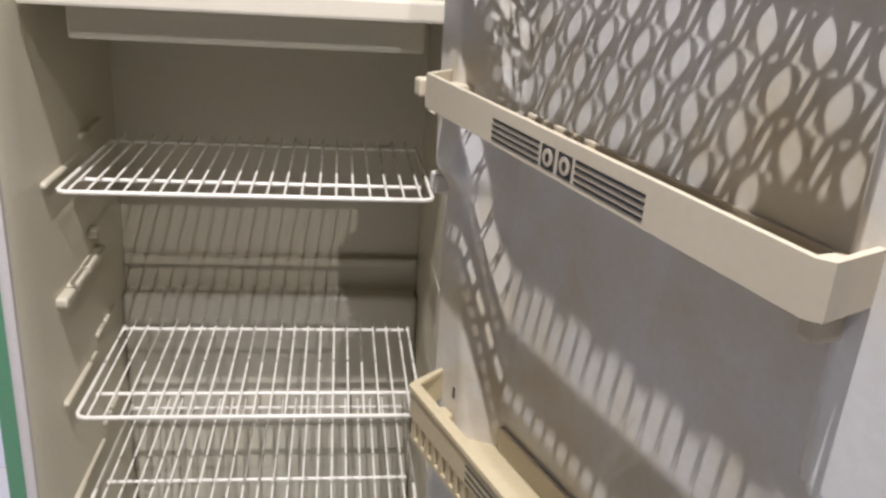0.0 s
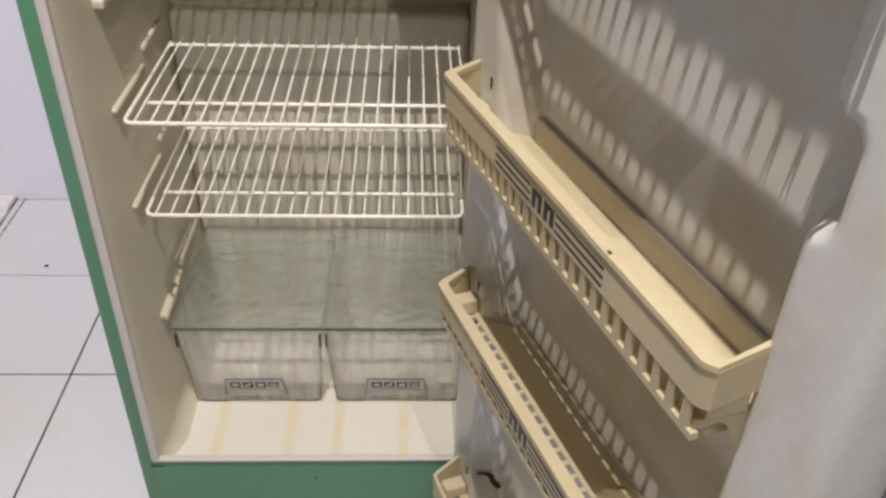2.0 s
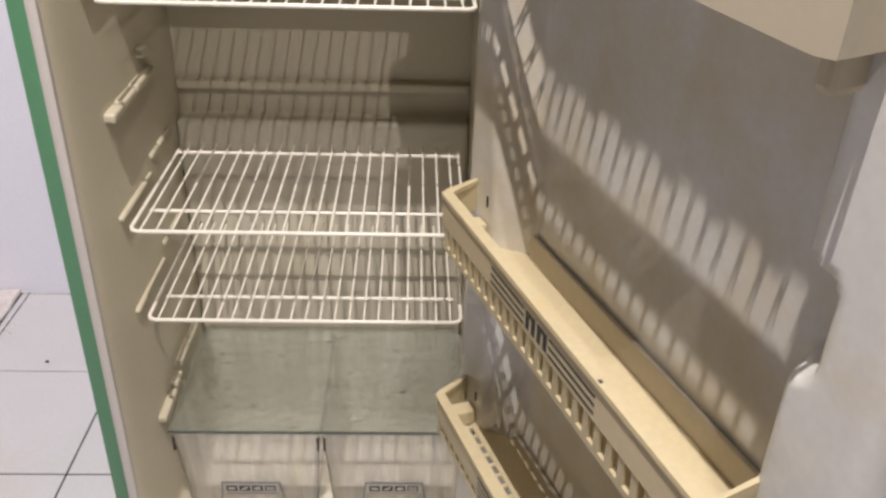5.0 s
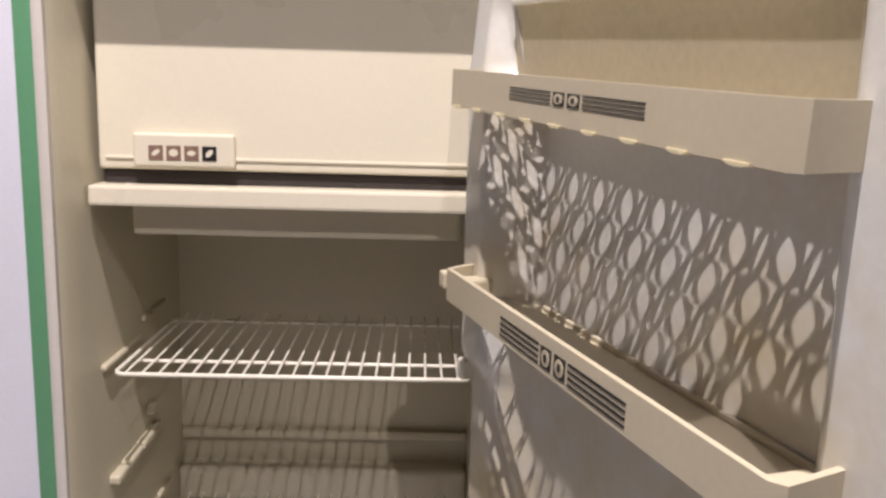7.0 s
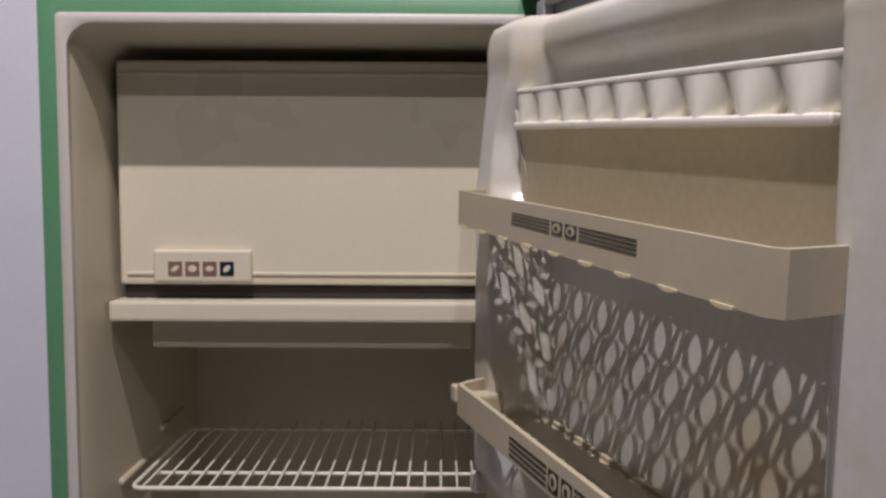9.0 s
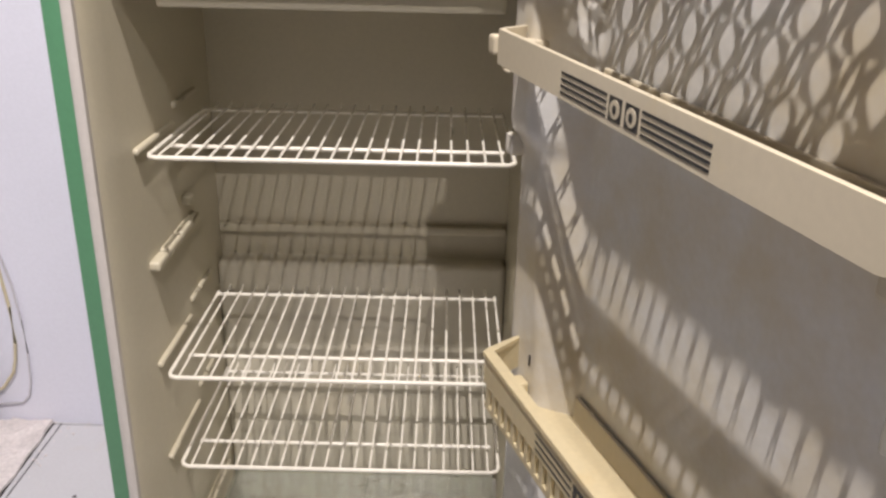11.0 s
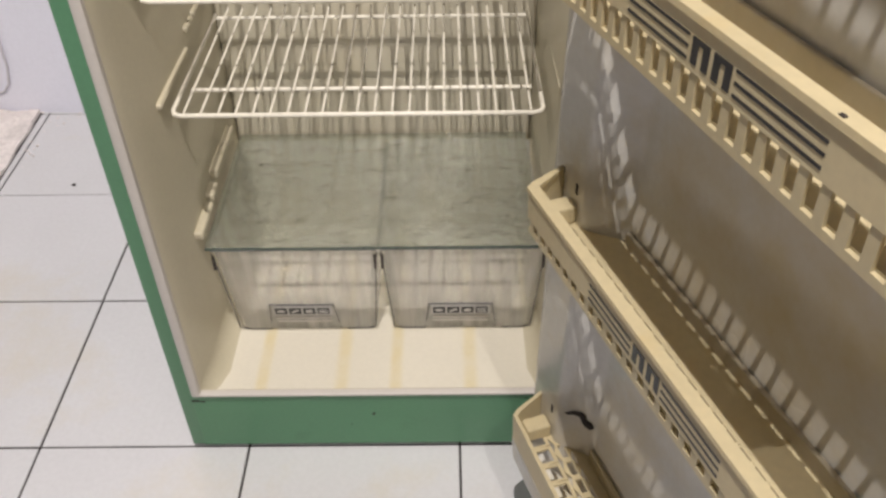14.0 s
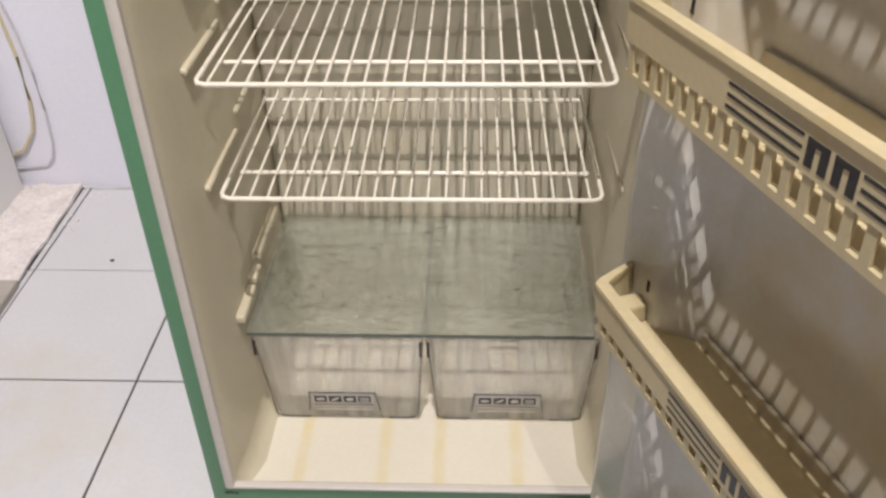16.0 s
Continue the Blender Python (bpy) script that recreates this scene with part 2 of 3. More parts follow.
def tube(bm, pts, r, n=8, closed=False):
    """A round rod through the points."""
    pts = [Vector(p) for p in pts]
    rings = []
    for i, p in enumerate(pts):
        a = pts[i - 1] if i or closed else p
        b = pts[(i + 1) % len(pts)] if i < len(pts) - 1 or closed else p
        way = (b - a).normalized()
        side = way.cross(Vector((0, 0, 1)))
        side = side.normalized() if side.length > 0.01 else Vector((1, 0, 0))
        up = side.cross(way)
        rings.append([bm.verts.new(p + r * (side * math.cos(k * math.tau / n) + up * math.sin(k * math.tau / n))) for k in range(n)])
    for i in range(len(rings) - (0 if closed else 1)):
        a, b = rings[i], rings[(i + 1) % len(rings)]
        for k in range(n):
            bm.faces.new((a[k], a[(k + 1) % n], b[(k + 1) % n], b[k]))
    if not closed:
        bm.faces.new(rings[0][::-1])
        bm.faces.new(rings[-1])
    return bm


def prism(bm, outline, z0, z1, axis="z"):
    """The outline, given as pairs, drawn out from z0 to z1 along the axis."""
    put = {"z": lambda a, b, c: (a, b, c), "y": lambda a, b, c: (a, c, b), "x": lambda a, b, c: (c, a, b)}[axis]
    lo = [bm.verts.new(put(a, b, z0)) for a, b in outline]
    hi = [bm.verts.new(put(a, b, z1)) for a, b in outline]
    n = len(lo)
    for k in range(n):
        bm.faces.new((lo[k], lo[(k + 1) % n], hi[(k + 1) % n], hi[k]))
    bm.faces.new(lo[::-1])
    bm.faces.new(hi)
    return bm


def holed(bm, x0, x1, y0, y1, hole, z0, z1):
    """A plate cell from x0 to x1 and y0 to y1 with a hole, given as points round its middle, from z0 to z1."""
    cx, cy = (x0 + x1) / 2, (y0 + y1) / 2
    n = len(hole)
    hx, hy = (x1 - x0) / 2, (y1 - y0) / 2
    rings = []
    for z in (z0, z1):
        outer, inner = [], []
        for px, py in hole:
            k = 1 / max(abs(px) / hx, abs(py) / hy, 1e-6)
            outer.append(bm.verts.new((cx + px * k, cy + py * k, z)))
            inner.append(bm.verts.new((cx + px, cy + py, z)))
        rings.append((outer, inner))
    for k in range(n):
        j = (k + 1) % n
        for o, i in rings:
            bm.faces.new((o[k], o[j], i[j], i[k]))
        bm.faces.new((rings[0][1][k], rings[0][1][j], rings[1][1][j], rings[1][1][k]))
        bm.faces.new((rings[0][0][k], rings[0][0][j], rings[1][0][j], rings[1][0][k]))


def smooth(ob, angle=40):
    for f in ob.data.polygons:
        f.use_smooth = True
    ob.data.set_sharp_from_angle(angle=radians(angle))
    return ob


# ---- the room ----
def wall(name, x0, x1, y0, y1, z0, z1, mat, label, category="wall"):
    return tagged(part(name, cube(x0, x1, y0, y1, z0, z1), mat), label, category, kind="structure")


ROOM_TOP = 3.5
wall("wall_back", -3.2, 4.2, 1.01, 1.13, -0.1, ROOM_TOP, PAINT, "white painted wall behind the refrigerator")
# sides, front and ceiling are unseen, added to close the room and limit bounce
wall("wall_left", -3.2, -3.08, -5.5, 1.01, -0.1, ROOM_TOP, PLAIN, "unseen dark grey side wall added to close the room")
wall("wall_right", 4.08, 4.2, -5.5, 1.01, -0.1, ROOM_TOP, PLAIN, "unseen dark grey side wall added to close the room")
wall("wall_front", -3.2, 4.2, -5.62, -5.5, -0.1, ROOM_TOP, PLAIN, "unseen dark grey wall added facing the refrigerator")
wall("ceiling", -3.2, 4.2, -5.62, 1.13, ROOM_TOP, ROOM_TOP + 0.1, PLAIN, "unseen dark grey ceiling added over the room", "ceiling")
FLOOR = tagged(part("floor", cube(-3.2, 4.2, -5.62, 1.13, -0.1, -0.003), GROUT), "white glazed floor tiles with dark dirty joints", "floor", kind="structure")

# ---- the refrigerator ----
W, H, D = 0.614, 1.687, 0.60
FRIDGE = pose(0, 0, 0, 0, 0, 3.0)
fridge = thing("refrigerator", "old green single-door refrigerator standing open on tiles", "refrigerator", FRIDGE)
IN0, IN1 = 0.026, 0.588      # the opening, left and right
INB, INT = 0.134, 1.657      # the opening, bottom and top


def ring_box(bm, a, b):
    """Joins two rings of points with faces."""
    n = len(a)
    for k in range(n):
        bm.faces.new((a[k], a[(k + 1) % n], b[(k + 1) % n], b[k]))


def rounded(x0, x1, z0, z1, r, n=6):
    pts = []
    for cx, cz, s in ((x1 - r, z1 - r, 0), (x0 + r, z1 - r, 90), (x0 + r, z0 + r, 180), (x1 - r, z0 + r, 270)):
        for k in range(n + 1):
            a = radians(s + 90 * k / n)
            pts.append((cx + r * math.cos(a), cz + r * math.sin(a)))
    return pts


# cabinet skin: a sleeve with folded front edges
bm = bmesh.new()
rings = []
for inset, y in ((0.0, D), (0.0, 0.003), (0.0008, 0.0004), (0.003, -0.001), (0.0235, -0.001), (0.0235, 0.02)):
    rings.append([bm.verts.new((x, y, z)) for x, z in rounded(inset, W - inset, 0.007 + inset if inset < 0.02 else 0.118, H - inset * (1.0 if inset < 0.02 else 1.3), 0.004, 3)])
for a, b in zip(rings, rings[1:]):
    ring_box(bm, a, b)
bm.faces.new(rings[0])
smooth(part("cabinet", bm, GREEN, fridge, "green enamelled steel cabinet"), 30)
part("plinth", cube(0.020, W - 0.020, -0.004, 0.0, 0.009, 0.130, 0.0015), GREEN, fridge, "green enamelled kick plate with small chips")
for x in (0.04, W - 0.07):
    for y in (0.03, D - 0.07):
        part("foot", cube(x, x + 0.03, y, y + 0.03, 0.0, 0.009, 0.002), DARK, fridge)

# inner liner
bm = bmesh.new()
rings = []
for ins, y, r in ((0.0, -0.003, 0.012), (0.006, -0.006, 0.015), (0.010, 0.0, 0.02), (0.014, 0.02, 0.03), (0.020, 0.05, 0.035), (0.024, 0.46, 0.03)):
    rings.append([bm.verts.new((x, y, z)) for x, z in rounded(IN0 + ins, IN1 - ins, INB - (0.0 if ins < 0.01 else 0.008), INT - ins, r)])
for a, b in zip(rings, rings[1:]):
    ring_box(bm, a, b)
bm.faces.new(rings[-1])
smooth(part("liner", bm, LINER, fridge, "yellowed white plastic inner liner"), 50)
bm = bmesh.new()
rings = []
for ins, y, r in ((-0.002, -0.002, 0.006), (-0.002, -0.0075, 0.006), (-0.0005, -0.0085, 0.008), (0.0085, -0.0085, 0.028), (0.0105, -0.007, 0.030), (0.0105, 0.002, 0.030)):
    pairs = zip(rounded(IN0 + ins, IN1 - ins, INB + ins * 0.4, INT - ins, r, 8), rounded(IN0 + ins, IN1 - ins, INB + ins * 0.4, INT - ins, 0.003, 8))
    rings.append([bm.verts.new((p[0], y, p[1]) if p[1] > 1.0 else (q[0], y, q[1])) for p, q in pairs])
for a, b in zip(rings, rings[1:]):
    ring_box(bm, a, b)
smooth(part("liner_lip", bm, LIP, fridge, "pale grey front lip of the liner"), 40)
smooth(part("edge_strip", cube(0.0006, 0.0232, -0.0022, 0.004, 0.009, H - 0.002, 0.0008), GREEN, fridge), 30)
part("back_ledge", cube(0.052, W - 0.052, 0.444, 0.462, 0.814, 0.829, 0.004), LINER, fridge)
smooth(part("back_step", cube(0.050, W - 0.050, 0.418, 0.470, 0.120, 0.767, 0.012, 4), BACKBRIGHT, fridge, "lower liner back standing forward, coloured brighter for the light on it"), 40)


# shelf supports moulded in both side walls
def support(z, pieces, deep, high=0.014):
    for side in (0, 1):
        for y0, y1, dz in pieces:
            x = 0.043 if side == 0 else W - 0.043
            a, b = sorted((x, x + (deep if side == 0 else -0.0055)))
            smooth(part("shelf_support", cube(a, b, y0, y1, z + dz, z + dz + high, 0.0045, 3), LINER, fridge), 40)


HELD = ((0.096, 0.255, -0.005), (0.262, 0.302, 0.020), (0.308, 0.375, 0.022))
for z in (1.055, 0.740, 0.582):
    support(z, HELD, 0.0105, 0.0095)
support(0.893, ((0.108, 0.150, -0.012), (0.154, 0.215, -0.010), (0.219, 0.312, -0.008), (0.268, 0.292, 0.030)), 0.018)
support(0.340, ((0.112, 0.190, 0.006), (0.194, 0.230, 0.014), (0.234, 0.318, 0.030), (0.322, 0.372, 0.028)), 0.0165)

# freezer compartment
part("freezer_box", cube(0.054, W - 0.054, 0.20, 0.455, 1.31, 1.625, 0.008), LINER, fridge)
flap = part("freezer_flap", cube(0.056, W - 0.056, 0.092, 0.110, 1.325, 1.618, 0.006, 3), FLAPWHITE, fridge, "ivory plastic freezer flap, closed")
part("moulding", cube(0.066, W - 0.066, 0.0895, 0.093, 1.338, 1.342, 0.0012), FLAPWHITE, flap)
part("moulding", cube(0.058, W - 0.058, 0.090, 0.093, 1.598, 1.603, 0.0012), FLAPWHITE, flap)
part("finger_grip", cube(0.104, 0.232, 0.080, 0.093, 1.330, 1.372, 0.004, 3), FLAPWHITE, flap, "raised grip with four small faded pictures")
for k in range(4):
    part("print", cube(0.124 + k * 0.0225, 0.142 + k * 0.0225, 0.0788, 0.0805, 1.339, 1.357), BROWNPRINT if k < 3 else BLACK, flap)
    turn, wide, high = ((0.6, 0.0062, 0.0030), (0.0, 0.0058, 0.0048), (0.0, 0.0055, 0.0036), (0.8, 0.0060, 0.0034))[k]
    fig = [(0.133 + k * 0.0225 + wide * math.cos(a) * math.cos(turn) - high * math.sin(a) * math.sin(turn), 1.348 + wide * math.cos(a) * math.sin(turn) + high * math.sin(a) * math.cos(turn)) for a in [math.tau * q / 12 for q in range(12)]]
    part("print_shape", prism(bmesh.new(), fig, 0.0783, 0.0790, "y"), FLAPWHITE, flap)
# added dark strip: paints the shade in the gap between flap and tray
part("flap_seal", cube(0.060, W - 0.060, 0.1000, 0.108, 1.3065, 1.3235, 0.001), DARK, fridge, "dark strip standing in for the shaded gap under the flap")
tray = part("drip_tray", cube(0.050, W - 0.050, 0.066, 0.44, 1.280, 1.306, 0.004, 2), FLAPWHITE, fridge, "ivory drip tray under the freezer")
part("tray_skirt", cube(0.092, W - 0.092, 0.105, 0.44, 1.238, 1.279, 0.005), LINER, fridge)
part("thermostat", cube(0.548, 0.585, 0.09, 0.15, 1.175, 1.20, 0.006), LINER, fridge)
for x, z, w, h in ((0.298, 0.088, 0.004, 0.006), (0.262, 0.060, 0.002, 0.002), (0.020, 0.121, 0.012, 0.004), (0.033, 0.119, 0.008, 0.003)):
    part("paint_chip", cube(x, x + w, -0.0046, -0.0030, z - h, z, 0.0005, 1), DARK, fridge)
part("floor_pan", cube(0.05, W - 0.05, 0.012, 0.417, 0.1255, 0.1272), PAN, fridge, "yellow-streaked white liner floor")

# hinge on top
part("hinge", cube(0.572, 0.640, -0.055, 0.05, 1.680, 1.692, 0.004), GREEN, fridge, "green top hinge cover")

# ---- the door, open, with its own frame: x along the door from the hinge, y into the door ----
DOOR = pose(0.5038, -0.152, 0, 0, 0, -69.6)
WIDE = 1.05                 # door width against the first sizes below
FD = FRIDGE.inverted() @ DOOR
DZ0, DZ1 = 0.135, 1.664


def spread(bm):
    for v in bm.verts:
        v.co.x *= WIDE
    return bm


door = part("door", spread(cube(-0.050, 0.535, 0.124, 0.170, DZ0, DZ1, 0.006)), GREEN, fridge, "green refrigerator door, wide open", FD)
part("door_edge", spread(cube(-0.046, 0.531, 0.116, 0.125, DZ0 + 0.004, DZ1 - 0.004, 0.002)), FLANGE, door)
for a in (cube(-0.046, -0.028, 0.104, 0.117, DZ0 + 0.01, DZ1 - 0.01, 0.003), cube(0.514, 0.530, 0.104, 0.117, DZ0 + 0.01, DZ1 - 0.01, 0.003),
          cube(-0.028, 0.514, 0.104, 0.117, DZ0 + 0.01, DZ0 + 0.028, 0.003), cube(-0.028, 0.514, 0.104, 0.117, DZ1 - 0.016, DZ1 - 0.004, 0.003)):
    part("gasket", spread(a), GASKET, door)
LZ0, LZ1 = 0.165, 1.595


def ease(x):
    x = min(max(x, 0.0), 1.0)
    return x * x * (3 - 2 * x)


def mix(a, b, f):
    return a + (b - a) * f


def liner_depth(u, z):
    """Depth of the moulded liner: a panel sunk between the hinge rib, the free-edge rib and the top and bottom ledges."""
    lean = ease((z - 0.90) / 0.22)
    inner = mix(0.030, 0.004, lean)
    cove = mix(mix(0.046, 0.056, lean), 0.022, ease((z - 1.43) / 0.03))
    flare = 0.055 * ease((z - 1.50) / 0.09)
    left = ease(1 - (u - inner - flare * 0.4) / (cove + flare * 0.4))
    edge = mix(0.462, mix(0.490, 0.472, ease((1.040 - z) / 0.016)), ease((1.106 - z) / 0.016))
    right = ease((u - edge + 0.026) / 0.026)
    ends = ease((1.598 - z) / 0.022)
    top = 0.014 * ease((z - 1.565) / 0.032)
    foot = 0.052 * ease((0.232 - z) / 0.030)
    rib = max(mix(0.033, 0.047, ease((z - 1.135) / 0.03)) * left, 0.033 * right * ends)
    return 0.080 - max(rib, top, foot) - 0.25 * min(rib, max(top, foot)) + 0.10 * max(z - 1.450, 0.0) * left


def moulded_liner(u0, u1, z0, z1, r, nu, nz):
    """The liner as one sheet with rounded corners and a skirt that turns back to the door."""
    bm = bmesh.new()
    rows = []
    for k in range(nz + 1):
        z = mix(z0, z1, k / nz)
        cut = 0.0
        for d in (z - z0, z1 - z):
            if d < r:
                cut = max(cut, r - math.sqrt(max(r * r - (r - d) ** 2, 0.0)))
        row = []
        for q in range(nu + 1):
            u = mix(u0 + cut, u1 - cut, q / nu)
            d = min(u - u0 - cut, u1 - cut - u, z - z0, z1 - z)
            w = liner_depth(u, z)
            if d < 0.014:
                w += 0.014 - math.sqrt(max(0.014 ** 2 - (0.014 - d) ** 2, 0.0))
            row.append(bm.verts.new((u, min(w, 0.112), z - 0.05 * max(u, 0.0) * ease((z - 1.42) / 0.16))))
        rows.append(row)
    for a, b in zip(rows, rows[1:]):
        for q in range(nu):
            bm.faces.new((a[q], a[q + 1], b[q + 1], b[q]))
    rim = [v for v in rows[0]] + [row[-1] for row in rows[1:]] + rows[-1][-2::-1] + [row[0] for row in rows[-2:0:-1]]
    low = [bm.verts.new((v.co.x, 0.1165, v.co.z)) for v in rim]
    ring_box(bm, rim, low)
    bm.faces.new(low)
    return bm


smooth(part("door_liner", moulded_liner(-0.046, 0.538, LZ0 - 0.01, 1.624, 0.030, 130, 230), DOORLINER, door, "white moulded door liner with yellow stains"), 60)
part("rib_stop", spread(cube(-0.046, -0.030, 0.0330, 0.060, 1.128, 1.150, 0.004, 3)), DOORLINER, door)
for z in (0.920, 0.655, 0.600, 0.318, 0.245):
    part("bracket_slot", cube(0.016, 0.020, 0.0462, 0.050, z - 0.008, z + 0.004), DARK, door)
flake = [(0.056 + 0.62 * (u - 0.056), 0.335 + 0.68 * (z - 0.333)) for u, z in [(0.034, 0.334), (0.044, 0.345), (0.056, 0.350), (0.063, 0.344), (0.064, 0.334), (0.074, 0.330), (0.078, 0.322), (0.074, 0.314), (0.066, 0.316), (0.061, 0.322), (0.056, 0.337), (0.047, 0.338), (0.040, 0.332)]]
bm = prism(bmesh.new(), flake, 0, 1, "y")
for v in bm.verts:
    v.co.y = liner_depth(v.co.x, v.co.z) - (0.0024 if v.co.y < 0.5 else -0.001)
part("scorched_scrap", bm, DARK, door)


# ---- door shelves ----
def leaf(a, b, skew, n=16):
    """A pointed, slanting leaf, its tips along the second direction."""
    pts = []
    for k in range(n):
        y = math.sin(k * math.tau / n)
        pts.append((math.copysign(a * (1 - abs(y) ** 1.7) + 0.0003, math.cos(k * math.tau / n) + 1e-9) + skew * b * y, b * y))
    return pts


def slot(a, b):
    return [(a, b), (0, b), (-a, b), (-a, 0), (-a, -b), (0, -b), (a, -b), (a, 0)]


def bin_label(holder, z, h, bars):
    """Printed stripes with two little pictures between them, on the front of a door shelf."""
    y0, y1 = -0.0004, 0.0010
    n = 3 if bars else 4
    half = h * (0.062 if bars else 0.060 if h > 0.012 else 0.042)
    for k in range(n):
        zz = z - half - (h - 2 * half) * k / (n - 1)
        for u0, u1 in ((0.147, 0.2225), (0.2715, 0.350)):
            part("stripe", cube(u0, u1, y0, y1, zz - half, zz + half), BLACK, holder)
    for u in (0.2265, 0.2495):
        if bars:
            for a in (0.0, 0.0118):
                part("picture", cube(u + a, u + a + 0.0068, y0, y1, z - h, z), BLACK, holder)
            part("picture", cube(u, u + 0.0186, y0 - 0.0002, y1, z - h * 0.22, z), BLACK, holder)
        else:
            part("picture", cube(u, u + 0.018, y0, y1, z - h, z), BLACK, holder)
            part("picture_inset", oval(u + 0.009, z - h / 2, 0.0068, h * 0.39, y0 - 0.0004, y0 + 0.0004), holder.children[0].data.materials[0], holder)
            part("picture_figure", oval(u + 0.009, z - h / 2, 0.0026, h * 0.20, y0 - 0.0007, y0), BLACK, holder)


def oval(u, z, wide, high, y0, y1):
    return prism(bmesh.new(), [(u + wide * math.cos(math.tau * k / 14), z + high * math.sin(math.tau * k / 14)) for k in range(14)], y0, y1, "y")


def door_bin(z, mat, label, length, high, comb, floor, small=False, tilt=0.0):
    """A shelf that hangs between the ribs of the door. z: the rim."""
    ob = thing("door_shelf", label, "door shelf", DOOR @ pose(0, 0, z, 0, -math.degrees(tilt), 0), "shelves in the door")
    e, z, z_rim = length, 0.0, z
    bm = bmesh.new()
    low = z - high
    # front band with turned ends
    out = [(-0.020, 0.050), (0.000, 0.009), (0.007, 0.0), (e - 0.010, 0.0), (e - 0.002, 0.006), (e - 0.013, 0.066)]
    t = 0.004
    inn = [(-0.015, 0.050), (0.005, 0.011), (0.010, t), (e - 0.012, t), (e - 0.007, 0.009), (e - 0.018, 0.066)]
    loop = out + inn[::-1]
    prism(bm, loop, low, z)
    smooth(part("front", bm, mat, ob), 40)
    # lip along the rim
    bm = bmesh.new()
    wide = 0.006 if comb else 0.0005
    lip = [(x, y - (0.0015 if comb else 0.0)) if y < 0.02 else (x, y) for x, y in out] + [(x, y + (wide if y < 0.02 else 0.0)) for x, y in inn[::-1]]
    prism(bm, lip, z - (0.001 if comb else 0.0), z + 0.004)
    smooth(part("rim", bm, mat, ob), 40)
    if comb:
        n, gap = 26, 0.023 if z_rim > 0.8 else 0.011
        for k in range(n):
            u = 0.016 + (e - 0.034) * k / (n - 1)
            part("comb_tooth", cube(u - 0.0040, u + 0.0040, 0.001, 0.0038, low - gap, low + 0.001), mat, ob)
        low -= gap
        part("comb_rail", cube(0.008, e - 0.008, 0.001, 0.007, low - 0.006, low), mat, ob)
    low += 0.002
    # floor, in strips that run along the door
    def strip(w0, w1, hole=None, n=21, thick=0.003, last=0.430):
        bm = bmesh.new()
        if hole is None:
            box(bm, 0.008, e - 0.012, w0, w1, low - thick, low)
        else:
            du = (last - 0.008) / n
            for k in range(n):
                holed(bm, 0.008 + k * du, 0.008 + (k + 1) * du, w0, w1, hole(du), low - thick, low)
            box(bm, last, e - 0.012, w0, w1, low - thick, low)
            bmesh.ops.remove_doubles(bm, verts=bm.verts, dist=0.0002)
        part("floor_strip", bm, mat, ob)

    if floor == "leaf":
        strip(0.004, 0.0160)
        for r in range(7):
            bm = bmesh.new()
            u, k = 0.008 - 0.022 * (r % 2), 0
            while u < e - 0.014:
                wide = 0.0275 if k % 2 == 0 else 0.0165
                a, b = max(u, 0.008), min(u + wide, e - 0.012)
                if b - a > 0.006:
                    half = (b - a) / 2
                    if 0.0160 + r * 0.0084 < 0.014 + 0.050 * a:
                        box(bm, a, b, 0.0160 + r * 0.0084, 0.0244 + r * 0.0084, low - 0.0016, low)
                    else:
                        holed(bm, a, b, 0.0160 + r * 0.0084, 0.0244 + r * 0.0084, leaf(half - 0.0056, 0.0041, -0.3 if r % 2 else 0.5) if k % 2 == 0 else leaf(half - 0.0062, 0.0037, 0.9), low - 0.0016, low)
                u += wide
                k += 1
            bmesh.ops.remove_doubles(bm, verts=bm.verts, dist=0.0002)
            part("floor_strip", bm, mat, ob)
        strip(0.0748, 0.0785)
        # scallops along the bottom edge, coloured as if light came through them
        for k in range(9):
            u = 0.026 + 0.0515 * k
            bm = bmesh.new()
            prism(bm, [(u + 0.010 * math.cos(math.pi + a * math.pi / 8), low - 0.0010 + 0.0028 * math.sin(math.pi + a * math.pi / 8)) for a in range(9)], -0.0014, 0.008, "y")
            part("scallop", bm, GOLD, ob)
    elif floor == "slot":
        strip(0.004, 0.0138)
        strip(0.0138, 0.0190, lambda du: slot(du * 0.36, 0.0019), 24, 0.0016, 0.452)
        strip(0.0190, 0.0300)
        strip(0.0300, 0.0468, lambda du: slot(du * 0.37, 0.0079), 23, 0.0016, 0.452)
        strip(0.0468, 0.0785)
    elif floor == "comb":
        strip(0.004, 0.0235)
        strip(0.0235, 0.0275, lambda du: slot(du * 0.36, 0.0010), 23)
        strip(0.0275, 0.0330)
        strip(0.0330, 0.0410, lambda du: slot(du * 0.36, 0.0030), 23)
        strip(0.0410, 0.0785)
    else:
        strip(0.004, 0.040, lambda du: slot(du * 0.36, 0.014), 17, 0.003, e - 0.012)
        strip(0.040, 0.062, lambda du: slot(du * 0.36, 0.004), 17, 0.003, e - 0.012)
        strip(0.062, 0.0785)
    part("back_wall", cube(0.072, e - 0.019, 0.0745, 0.0790, low, z - 0.026 if comb else low + (0.020 if floor == "ladder" else 0.005 if floor == "slot" else 0.011), 0.0015), IVORY if comb else mat, ob)
    for u in (0.000, e - 0.034):
        part("end_web", cube(u, u + 0.022, 0.014, 0.046, low, low + 0.02, 0.003), mat, ob)
